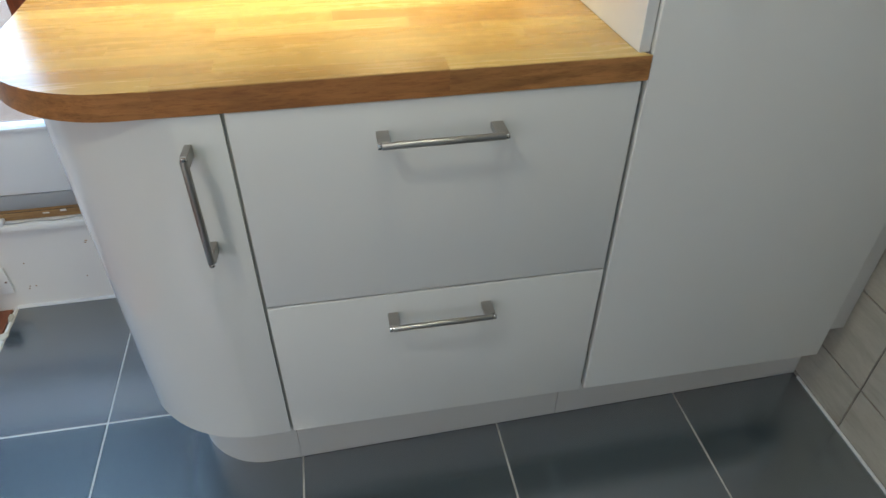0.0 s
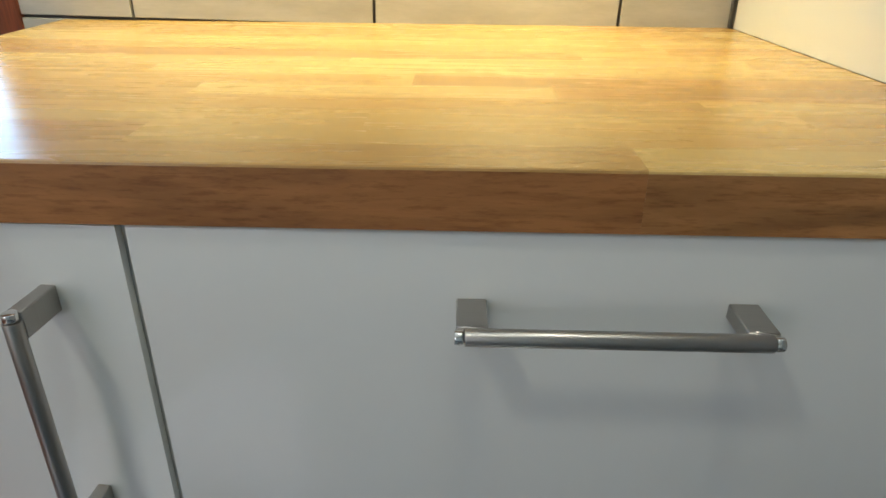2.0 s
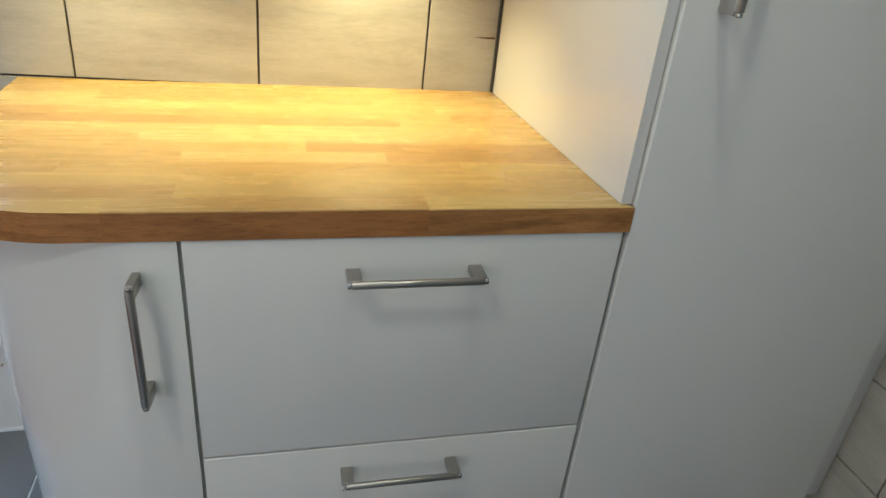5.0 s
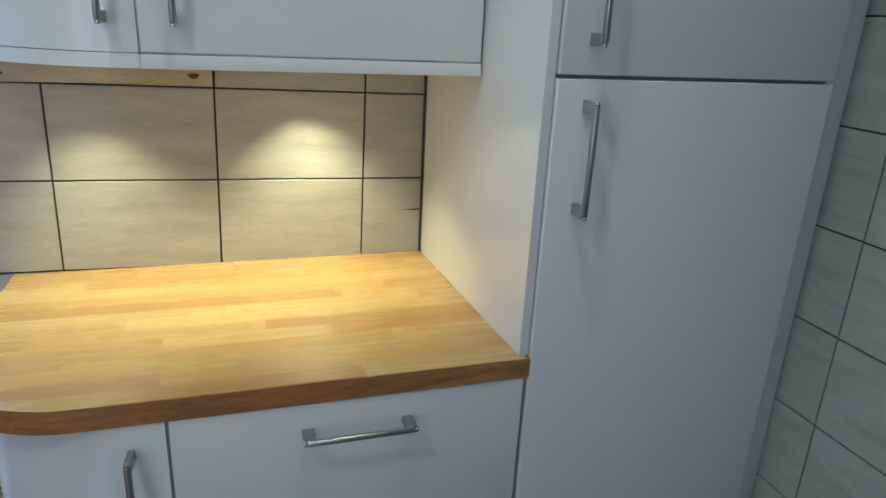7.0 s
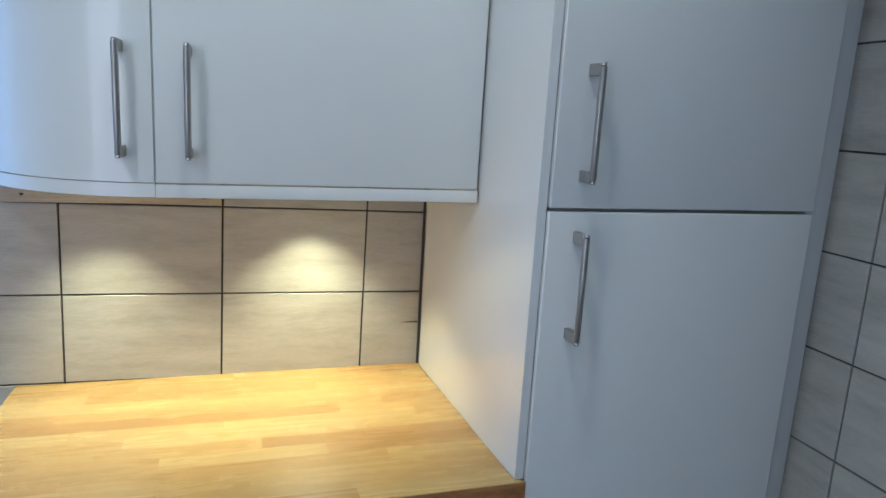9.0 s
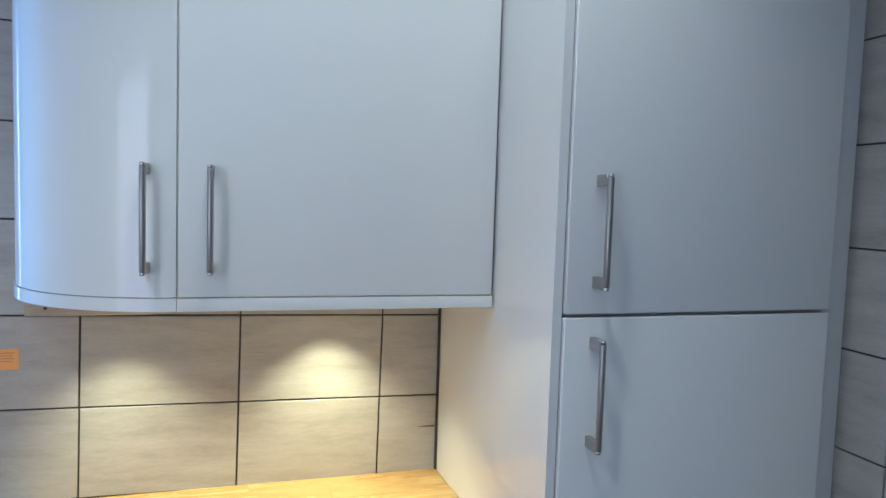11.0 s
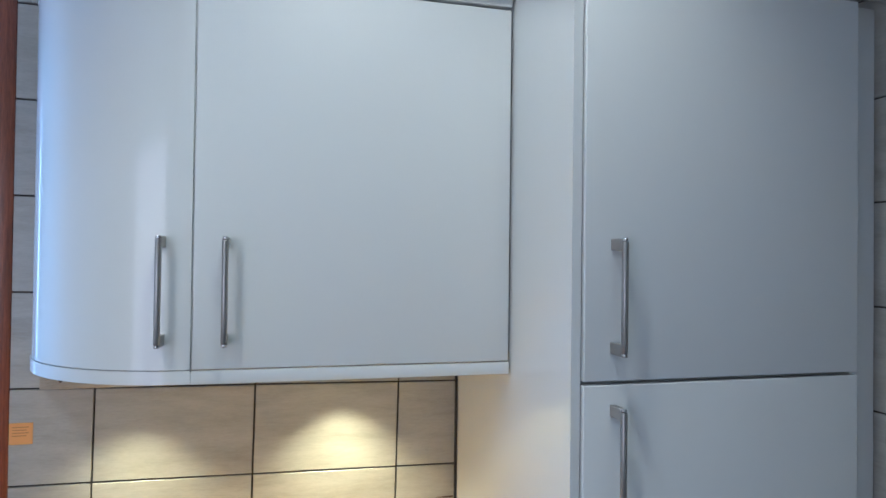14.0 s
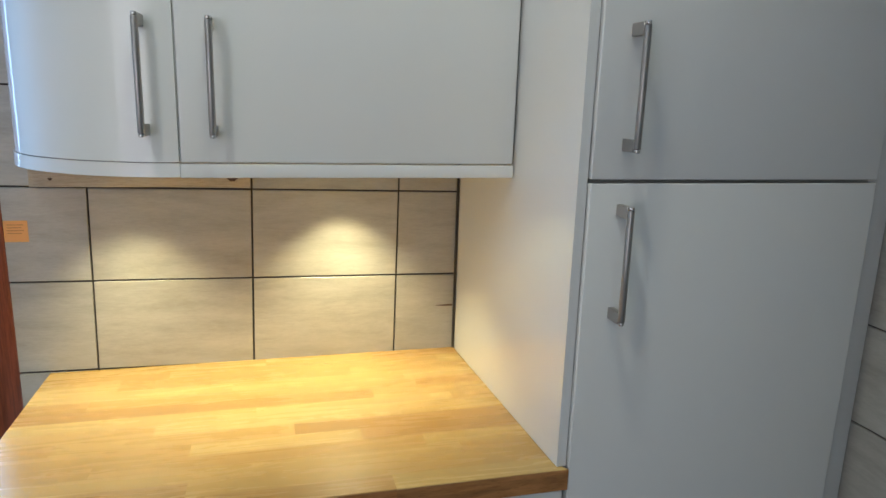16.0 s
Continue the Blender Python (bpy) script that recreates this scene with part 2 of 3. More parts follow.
def prism(outline, z0, z1, bevel=0.0, segments=2, which="all"):
    """A flat outline, counter-clockwise, raised from z0 to z1."""
    bm = bmesh.new()
    low, high = [bm.verts.new((x, y, z0)) for x, y in outline], [bm.verts.new((x, y, z1)) for x, y in outline]
    n = len(outline)
    bottom, top = bm.faces.new(low[::-1]), bm.faces.new(high)
    for i in range(n):
        bm.faces.new((low[i], low[(i + 1) % n], high[(i + 1) % n], high[i]))
    if bevel:
        edges = {e for f in ((top,) if which == "top" else (top, bottom)) for e in f.edges}
        bmesh.ops.bevel(bm, geom=list(edges), offset=bevel, segments=segments, affect="EDGES", profile=0.5)
    return bm


def rod(a, b, radius, sides=20, bevel=0.0):
    bm = bmesh.new()
    a, b = Vector(a), Vector(b)
    bmesh.ops.create_cone(bm, cap_ends=True, segments=sides, radius1=radius, radius2=radius, depth=(b - a).length)
    if bevel:
        bmesh.ops.bevel(bm, geom=[e for e in bm.edges if len(e.link_faces) == 2 and any(len(f.verts) > 4 for f in e.link_faces)], offset=bevel, segments=2, affect="EDGES", profile=0.5)
    bmesh.ops.transform(bm, matrix=Matrix.Translation((a + b) / 2) @ (b - a).to_track_quat("Z", "Y").to_matrix().to_4x4(), verts=bm.verts)
    return bm


def join(*bms):
    out = bms[0]
    for bm in bms[1:]:
        me = bpy.data.meshes.new("joined")
        bm.to_mesh(me)
        bm.free()
        out.from_mesh(me)
        bpy.data.meshes.remove(me)
    return out


def arc(cx, cy, r, a0, a1, n):
    return [(cx + r * math.cos(radians(a0 + (a1 - a0) * i / n)), cy + r * math.sin(radians(a0 + (a1 - a0) * i / n))) for i in range(n + 1)]


piece_meshes = {}


def piece_mesh(name, w, h, d, chamfer, material):
    """A tile lying in local x and y, its face at z = 0, with chamfered arrises; alike sizes share one mesh."""
    key = (name, round(w, 4), round(h, 4))
    if key not in piece_meshes:
        c = chamfer
        xs, ys = w / 2, h / 2
        bm = bmesh.new()
        rings = [[bm.verts.new((sx * (xs - i), sy * (ys - i), z)) for sx, sy in ((-1, -1), (1, -1), (1, 1), (-1, 1))] for i, z in ((0, -d), (0, -c), (c, 0))]
        bm.faces.new(rings[2])
        for low, high in zip(rings, rings[1:]):
            for i in range(4):
                bm.faces.new((low[i], low[(i + 1) % 4], high[(i + 1) % 4], high[i]))
        piece_meshes[key] = mesh_of(name, bm, material)
    return piece_meshes[key]


def lay(name, mesh, parent, m):
    ob = new(name, mesh)
    ob.parent = parent
    ob.matrix_basis = m
    return ob


# ---- the plan, in metres ----
TOP, FRONT = 0.955, -0.597        # worktop height and front edge
FACE = -0.595                     # faces of the base and tall fronts
WALL_FACE = -0.339                # faces of the wall-unit fronts
RIGHT = 0.645                     # tiled side wall
LEFT, NEAR, CEILING = -3.1, -3.0, 2.80
LOW = 0.13                        # recessed wall under the window

# ---- structure ----
part("floor", box(-1.412, RIGHT + 0.1, NEAR - 0.1, LOW + 0.1, -0.12, -0.0012), PALEGROUT, smooth=False)
floor = tagged(bpy.data.objects["floor"], "dark slate-look floor tiles with pale grout lines", "floor", kind="structure")
wood_floor = tagged(part("wood_floor", box(LEFT - 0.1, -1.416, NEAR - 0.1, LOW + 0.1, -0.12, -0.012), GROUT, smooth=False), "worn red-brown wooden floorboards beside the tiles", "floor", kind="structure")
wall_back = tagged(part("wall_back", box(-1.016, RIGHT + 0.1, 0.005, 0.13, -0.12, CEILING), GROUT, smooth=False), "back wall of beige stone-look tiles with dark grout", "wall", kind="structure")
wall_right = tagged(part("wall_right", box(RIGHT + 0.005, RIGHT + 0.13, NEAR - 0.1, 0.001, -0.12, CEILING), GROUT, smooth=False), "side wall of grey stone-look tiles with dark grout", "wall", kind="structure")
tagged(part("wall_left", box(LEFT - 0.12, LEFT, NEAR - 0.1, LOW, -0.12, CEILING), CREAM, smooth=False), "plain unseen wall, cream to warm the bounced light", "wall", kind="structure")
tagged(part("wall_front", join(
    box(LEFT - 0.12, RIGHT + 0.13, NEAR - 0.22, NEAR - 0.1, -0.12, 0.7), box(LEFT - 0.12, RIGHT + 0.13, NEAR - 0.22, NEAR - 0.1, 2.42, CEILING),
    box(LEFT - 0.12, -3.06, NEAR - 0.22, NEAR - 0.1, 0.701, 2.419), box(-1.62, RIGHT + 0.13, NEAR - 0.22, NEAR - 0.1, 0.701, 2.419)), CREAM, smooth=False), "plain unseen wall, cream to warm the bounced light, with an added window", "wall", kind="structure")
tagged(part("ceiling", box(LEFT - 0.12, RIGHT + 0.13, NEAR - 0.22, LOW + 0.13, CEILING, CEILING + 0.1), CEILPAINT, smooth=False), "plain white ceiling", "ceiling", kind="structure")
wall_window = tagged(part("wall_window", join(
    box(LEFT - 0.12, -1.017, LOW, LOW + 0.12, -0.12, 0.272),
    box(-1.0785, -1.017, LOW, LOW + 0.12, 0.273, 0.62),
    box(LEFT - 0.12, WINDOW_X0, LOW, LOW + 0.12, 0.273, CEILING),
    box(WINDOW_X0 + 0.001, -1.017, LOW, LOW + 0.12, WINDOW_Z1, CEILING)), PAINT, smooth=False), "scuffed white painted wall under and beside the window", "wall", kind="structure")
# scuffs and chips in the paint of the low wall
rng = random.Random(4)
for i in range(7):
    x, z, w = rng.uniform(-1.40, -1.15), rng.uniform(0.05, 0.24), rng.uniform(0.003, 0.008)
    part("paint_chip", prism([(x, z), (x + w, z + 0.001), (x + w * 0.8, z + 0.0035), (x + 0.001, z + 0.003)], 0, 0.0012), BAREWOOD, wall_window).matrix_basis = pose(0, LOW, 0, 90)
tagged(part("sealant_bead", rod((-1.41, LOW - 0.003, 0.002), (-1.0, LOW - 0.003, 0.002), 0.006, 8), UPVC), "white sealant bead along the foot of the wall", "trim", kind="structure")
tagged(part("trim", rod((RIGHT - 0.002, -0.50, 0.002), (RIGHT - 0.002, NEAR, 0.002), 0.004, 8), UPVC), "white sealant line at the foot of the tiled wall", "trim", kind="structure")
tagged(part("floor_edge_trim", box(-1.4195, -1.413, NEAR, LOW, -0.02, 0.0015, 0.001), UPVC), "pale ragged mortar edge of the tiled floor", "trim", kind="structure")

for i in range(6):
    x, y, r = rng.uniform(-1.428, -1.408), rng.uniform(-0.25, 0.11), rng.uniform(0.005, 0.013)
    blob = [(x + r * math.cos(a) * rng.uniform(0.6, 1.1), y + 1.6 * r * math.sin(a) * rng.uniform(0.6, 1.1)) for a in [k * math.tau / 9 for k in range(9)]]
    part("mortar_smear", prism(blob, -0.003, 0.0022), PALEGROUT, bpy.data.objects["floor_edge_trim"])

# window with its red-stained frame
window = thing("window_1", (-1.68, LOW, 0.3), "tall window in a red-stained wooden frame", "window", kind="structure")


def under(parent, ob):
    ob.parent = parent
    ob.matrix_parent_inverse = Matrix.Translation(parent.location).inverted()
    return ob


under(window, part("post", box(-1.070, -1.0165, -0.004, 0.118, 0.621, CEILING - 0.001, 0.004), MAHOGANY))
under(window, part("gasket", box(-1.077, -1.0705, 0.012, 0.11, 0.621, CEILING - 0.002, 0.002), RUBBER))
under(window, part("bottom_rail", box(WINDOW_X0, -1.079, LOW + 0.004, LOW + 0.06, 0.293, 0.317, 0.003), BAREWOOD, label="bare weathered wood rail"))
under(window, part("threshold", box(WINDOW_X0, -1.079, LOW + 0.012, LOW + 0.05, 0.318, 0.361, 0.004), ALU, label="grey metal threshold"))
under(window, part("bottom_panel", box(WINDOW_X0, -1.079, LOW + 0.016, LOW + 0.05, 0.362, 0.540, 0.004), UPVC, label="white lower panel"))
under(window, part("panel_bead", box(WINDOW_X0, -1.079, LOW + 0.008, LOW + 0.05, 0.541, 0.552, 0.003), UPVC))
under(window, part("left_jamb", box(WINDOW_X0 + 0.002, WINDOW_X0 + 0.06, LOW + 0.004, LOW + 0.08, 0.553, WINDOW_Z1 - 0.07, 0.004), MAHOGANY))
under(window, part("head", box(WINDOW_X0 + 0.002, -1.079, LOW + 0.004, LOW + 0.08, WINDOW_Z1 - 0.068, WINDOW_Z1 - 0.002, 0.004), MAHOGANY))
pane = under(window, part("pane", box(WINDOW_X0 + 0.061, -1.079, LOW + 0.03, LOW + 0.036, 0.553, WINDOW_Z1 - 0.07), GLASS))
pane.visible_shadow = False
tagged(part("window_ledge", box(WINDOW_X0, -1.018, LOW - 0.022, LOW + 0.05, 0.273, 0.292, 0.004), PAINT), "narrow white painted ledge under the window", "ledge", kind="structure")

# unseen window, added only to house the rear fill light
added_window = thing("added_rear_opening", (-2.34, NEAR - 0.1, 0.5), "white-framed window added unseen in the rear wall for fill light", "window", kind="structure")
for n, (x0, x1, z0, z1) in (("sill", (-3.059, -1.621, 0.702, 0.742)), ("head", (-3.059, -1.621, 2.378, 2.418)), ("jamb", (-3.059, -3.019, 0.743, 2.377)), ("jamb", (-1.661, -1.621, 0.743, 2.377)), ("mullion", (-2.36, -2.32, 0.743, 2.377))):
    under(added_window, part(n, box(x0, x1, NEAR - 0.19, NEAR - 0.13, z0, z1, 0.003), UPVC))
for x0, x1 in ((-3.018, -2.361), (-2.319, -1.662)):
    under(added_window, part("pane", box(x0, x1, NEAR - 0.163, NEAR - 0.157, 0.744, 2.376), GLASS)).visible_shadow = False

for i in range(9):
    x, z, w = rng.uniform(-1.42, -1.08), rng.uniform(0.296, 0.313), rng.uniform(0.006, 0.02)
    under(window, part("paint_flake", box(x, x + w, LOW + 0.0025, LOW + 0.0038, z, z + rng.uniform(0.002, 0.006)), PAINT))
under(window, part("crack", box(-1.50, -1.10, LOW + 0.0028, LOW + 0.0039, 0.3168, 0.3178), RUBBER))

# ---- outside the window ----
ground = tagged(part("ground", box(-60, 60, -60, 120, -0.35, -0.1185), PAVING, smooth=False), "grey paved yard outside", "ground", kind="structure")
garden_wall = tagged(part("garden_wall", box(-7.0, 1.0, 1.9, 2.1, -0.12, 0.42, 0.01), RENDERWALL), "low white rendered garden wall", "wall")
shed = thing("clad_building", (-3.0, 5.0, -0.12), "pale blue-white building with horizontal cladding", "building")
under(shed, part("wall", box(-8.0, 2.0, 5.03, 5.3, -0.12, 4.0), RENDERWALL))
for i in range(22):
    under(shed, part("board", box(-8.0, 2.0, 5.0, 5.028, -0.12 + i * 0.185, 0.055 + i * 0.185, 0.006, 1), CLADDING))
under(shed, part("roof", box(-8.2, 2.2, 4.8, 5.5, 4.001, 4.15, 0.02), ALU))


# ---- handles ----
def bar_handle(parent, x, y, z, upright, turn=0.0, length=0.192):
    """Round bar on two square feet. x, y, z: the middle on the face of its front; turn: about the upright."""
    handle = new("handle")
    handle.parent = parent
    handle.matrix_parent_inverse = Matrix.Translation(parent.matrix_world.translation).inverted()
    handle.matrix_basis = pose(x, y, z, 0, 0, turn)
    tagged(handle, "brushed nickel bar handle on two square feet")
    h, steel = length / 2, STEEL_Z if upright else STEEL_X
    spin = Matrix.Rotation(radians(90), 4, "Y") if upright else Matrix.Identity(4)

    def piece(name, bm, material):
        bmesh.ops.transform(bm, matrix=spin, verts=bm.verts)
        return part(name, bm, material, handle)

    piece("bar", rod((-h + 0.006, -0.037, 0), (h - 0.006, -0.037, 0), 0.0056, 24, 0.0008), steel)
    for s in (-1, 1):
        piece("end_cap", rod((s * (h - 0.0055), -0.037, 0), (s * h, -0.037, 0), 0.0047, 20, 0.001), CHROME)
        piece("foot", box(s * (h - 0.0105) - 0.0095, s * (h - 0.0105) + 0.0095, -0.034, 0.0, -0.0052, 0.0052, 0.0008, 1), steel)
    return handle


# ---- worktop of oak staves ----
worktop = thing("worktop", (-0.48, -0.3, TOP - 0.04), "oiled oak butcher-block worktop with a rounded corner", "worktop")
CX, CY, CR = -0.745, -0.385, 0.212
STAVE = 0.597 / 14


def left_end(y):
    return -0.957 if y > CY else CX - math.sqrt(max(CR**2 - (y - CY) ** 2, 0.0))


def right_end(y):
    return -0.0005 if y < -0.575 else -0.0192 - (y + 0.588) * 0.0391


JOINTS = [(-0.70, -0.300), (-0.624, -0.055), (-0.475, -0.16), (-0.78, -0.22), (-0.630, -0.33), (-0.86, -0.45), (-0.70, -0.24),
          (-0.52, -0.12), (-0.614, -0.282), (-0.84, -0.181), (-0.570, -0.20), (-0.80, -0.315), (-0.705, -0.10), (-0.50, -0.25)]
for row, cuts in enumerate(JOINTS):
    y0, y1 = FRONT + row * STAVE, FRONT + (row + 1) * STAVE
    ends = [None, *cuts, None]
    for a, b in zip(ends, ends[1:]):
        steps = 14 if a is None and y0 < CY else 1
        ys = [y1 + (y0 - y1) * i / steps for i in range(steps + 1)]
        start = [(left_end(y), y) for y in ys] if a is None else [(a + 0.00002, y1), (a + 0.00002, y0)]
        if a is None and row == 0:
            start = [p for p in start if p[0] < CX - 0.004] + arc(CX, CY, CR, 262, 270, 3)[1:]
        if b is None:
            ys = [y0, -0.575, -0.5749, y1] if row == 0 else [y0, y1]
            stop = [(right_end(y), y) for y in ys]
        else:
            stop = [(b - 0.00002, y0), (b - 0.00002, y1)]
        outline = start + stop
        mx, my = sum(p[0] for p in outline) / len(outline), sum(p[1] for p in outline) / len(outline)
        bm = prism([(x - mx, y - my) for x, y in outline], -0.04, 0.0)
        if row == 0:
            rim = [e for e in bm.edges if all(v.co.z > -1e-4 for v in e.verts) and all(v.co.y < -STAVE / 2 + 0.03 for v in e.verts) and abs(e.verts[0].co.x - e.verts[1].co.x) > 1e-3
                   and max(v.co.y for v in e.verts) + my < y1 - 0.002]
            bmesh.ops.bevel(bm, geom=rim, offset=0.002, segments=2, affect="EDGES", profile=0.5)
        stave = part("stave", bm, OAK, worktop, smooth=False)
        # upright faces take the edge grain with shade in its colour
        stave.data.materials.append(OAKEDGE_SHADED)
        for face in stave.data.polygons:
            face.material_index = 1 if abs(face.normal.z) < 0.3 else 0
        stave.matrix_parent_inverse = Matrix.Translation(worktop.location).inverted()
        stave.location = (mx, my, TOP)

# ---- base units ----
drawers = thing("drawer_unit", (-0.31, -0.3, 0.0), "gloss white base unit with two deep drawers", "drawer unit")
bx0, bx1 = -0.6155, -0.0055
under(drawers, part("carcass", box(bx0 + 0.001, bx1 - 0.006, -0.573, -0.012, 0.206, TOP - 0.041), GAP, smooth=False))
# added strip, sets how deep and dark the gap beside the drawers looks
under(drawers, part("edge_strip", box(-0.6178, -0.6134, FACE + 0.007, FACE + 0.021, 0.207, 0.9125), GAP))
for z0, z1, hz in ((0.548, 0.9135, 0.8625), (0.205, 0.5445, 0.497)):
    front = under(drawers, part("drawer_front", box(bx0 + 0.0025, bx1 - 0.0025, FACE, FACE + 0.019, z0, z1, 0.0022, 3), DOOR))
    bar_handle(front, -0.3135, FACE, hz, False)


def bent_door(cx, cy, r, x1, front, z0, z1, side_y, thick=0.019):
    """A front that runs straight from x1 to cx and then bends round to the side, up to side_y."""
    outer = [(x1, front)] + arc(cx, cy, r, 270, 180, 28) + ([(cx - r, side_y)] if side_y > cy + 0.002 else [])
    inner = [(x1, front + thick)] + arc(cx, cy, r - thick, 270, 180, 28) + ([(cx - r + thick, side_y)] if side_y > cy + 0.002 else [])
    return prism(outer[::-1] + inner, z0, z1, 0.0018, 2)


curved_base = thing("curved_end_unit", (-0.75, -0.3, 0.0), "gloss white base unit with a curved end door", "cabinet", "curved units")
BCX, BCY, BCR = -0.68, FACE + 0.24, 0.24
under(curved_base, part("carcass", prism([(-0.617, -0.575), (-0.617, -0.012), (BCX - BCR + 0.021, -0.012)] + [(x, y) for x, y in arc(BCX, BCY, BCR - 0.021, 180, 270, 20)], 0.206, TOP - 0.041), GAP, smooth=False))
base_door = under(curved_base, part("door", bent_door(BCX, BCY, BCR, -0.6180, FACE, 0.205, 0.9135, -0.22), CURVED))
under(curved_base, part("end_panel", box(BCX - BCR, BCX - BCR + 0.018, -0.217, -0.011, 0.205, 0.913, 0.001), DOOR))
bar_handle(base_door, -0.6692, FACE + 0.0003, 0.7765, True, -4.0)

plinth = thing("plinth", (-0.1, -0.5, 0.0), "pale grey recessed kitchen plinth with a curved end", "plinth")
under(plinth, part("straight_board", prism([(-0.62, -0.515), (-0.012, -0.5), (-0.012, -0.482), (-0.62, -0.497)], 0.001, 0.203, 0.001, 1), PLINTH))
under(plinth, part("tall_unit_board", prism([(-0.0105, -0.5), (RIGHT - 0.004, -0.485), (RIGHT - 0.004, -0.467), (-0.0105, -0.482)], 0.001, 0.203, 0.001, 1), PLINTH))
under(plinth, part("curved_board", prism([(-0.6205, -0.497)] + arc(-0.69, -0.357, 0.140, 270, 180, 18) + [(-0.83, -0.012), (-0.848, -0.012)] + arc(-0.69, -0.357, 0.158, 180, 270, 18) + [(-0.6205, -0.515)], 0.001, 0.203), PLINTH))

# ---- tall unit ----
tall = thing("tall_unit", (0.31, -0.3, 0.0), "gloss white tall larder unit with two doors", "tall cabinet")
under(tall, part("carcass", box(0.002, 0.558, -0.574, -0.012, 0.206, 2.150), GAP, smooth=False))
under(tall, part("side_panel", prism([(-0.0190, -0.588), (-0.0025, -0.588), (-0.0025, -0.012), (-0.0415, -0.012)], TOP + 0.0003, 2.17, 0.0004, 1), DOOR))
under(tall, part("lower_side_panel", box(-0.0105, 0.0015, -0.575, -0.012, 0.206, TOP - 0.042), DOOR))
under(tall, part("filler_strip", box(0.560, RIGHT - 0.002, -0.550, -0.534, 0.232, 2.1505, 0.001), DOOR))
for z0, z1, hz in ((0.205, 1.4455, 1.318), (1.4515, 2.140, 1.592)):
    door = under(tall, part("door", box(0.0003, 0.5565, FACE, FACE + 0.019, z0, z1, 0.0025, 3), DOOR))
    bar_handle(door, 0.053, FACE, hz, True)

# ---- wall units ----
wall_unit = thing("wall_cupboard", (-0.33, -0.17, 1.42), "gloss white wall cupboard with one door", "wall cupboard")
under(wall_unit, part("carcass", box(-0.628, -0.0375, WALL_FACE + 0.021, -0.012, 1.448, 2.16), CARCASS, smooth=False))
# strip in door colour, added to lighten the gap between the wall fronts
under(wall_unit, part("edge_strip", box(-0.6300, -0.6277, WALL_FACE + 0.006, WALL_FACE + 0.02, 1.452, 2.149), DOOR))
cup_door = under(wall_unit, part("door", box(-0.6275, -0.0345, WALL_FACE, WALL_FACE + 0.019, 1.4500, 2.150, 0.0022, 3), DOOR))
bar_handle(cup_door, -0.572, WALL_FACE, 1.589, True)
curved_wall = thing("curved_wall_cupboard", (-0.78, -0.17, 1.42), "gloss white wall cupboard with a curved end door", "wall cupboard", "curved units")
WCX, WCR = -0.640, 0.318
WCY = WALL_FACE + WCR
under(curved_wall, part("carcass", prism([(-0.630, WALL_FACE + 0.021), (-0.630, -0.012)] + arc(WCX, WCY, WCR - 0.021, 180, 270, 20), 1.448, 2.16), CARCASS, smooth=False))
curve_door = under(curved_wall, part("door", bent_door(WCX, WCY, WCR, -0.6302, WALL_FACE, 1.4500, 2.150, WCY), CURVED))
bar_handle(curve_door, -0.678, WALL_FACE + 0.0025, 1.589, True, -4.0)
def rail(x0, x1, out, back):
    return [(x0, WALL_FACE - out), (x1, WALL_FACE - out), (x1, WALL_FACE + back), (x0, WALL_FACE + back)]


def bent_rail(x1, out, back):
    return [(x1, WALL_FACE - out), (x1, WALL_FACE + back)] + arc(WCX, WCY, WCR - back, 270, 180, 30) + [(WCX - WCR + back, -0.012), (WCX - WCR - out, -0.012)] + arc(WCX, WCY, WCR + out, 180, 270, 30)


pelmet = thing("pelmet", (-0.4, WALL_FACE, UNDER), "gloss white light pelmet under the wall cupboards", "pelmet")
under(pelmet, part("straight_rail", prism(rail(-0.6285, -0.0345, 0.003, 0.016), UNDER, 1.4475, 0.0015, 2), DOOR))
under(pelmet, part("curved_rail", prism(bent_rail(-0.6292, 0.003, 0.016), UNDER + 0.001, 1.4485, 0.0012, 1), DOOR))
cornice = thing("cornice", (-0.4, WALL_FACE, 2.155), "gloss white cornice above the wall cupboards", "cornice")
under(cornice, part("fascia", prism(rail(-0.6285, -0.0345, 0.003, 0.016), 2.155, 2.180, 0.0015, 2), DOOR))
under(cornice, part("curved_fascia", prism(bent_rail(-0.6292, 0.003, 0.016), 2.155, 2.180), DOOR))
under(cornice, part("moulding", prism(rail(-0.6285, -0.0345, 0.028, 0.016), 2.1805, 2.215, 0.006, 3), DOOR))
under(cornice, part("curved_moulding", prism(bent_rail(-0.6292, 0.028, 0.016), 2.1805, 2.215), DOOR))
tagged(part("tall_cornice", join(box(-0.0225, RIGHT - 0.002, FACE - 0.003, FACE + 0.02, 2.152, 2.178, 0.0015), box(-0.045, RIGHT - 0.002, FACE - 0.028, FACE + 0.02, 2.1785, 2.215, 0.006, 3)), DOOR), "gloss white cornice above the tall unit", "cornice")
tagged(part("batten", box(-0.955, -0.523, -0.024, -0.002, 1.367, 1.4195, 0.0015), PINE), "raw pine batten with a knot under the wall cupboards", "batten")
part("vein", prism([(-0.094, 1.0675), (-0.070, 1.0655), (-0.0475, 1.0650), (-0.0475, 1.0695), (-0.066, 1.0690)], 0.0008, 0.0012), KNOT, wall_back).matrix_basis = pose(0, 0, 0, 90)
part("corner_joint", box(-0.0458, -0.0420, -0.0075, 0.0045, TOP + 0.001, 1.4475), GROUT, wall_back)
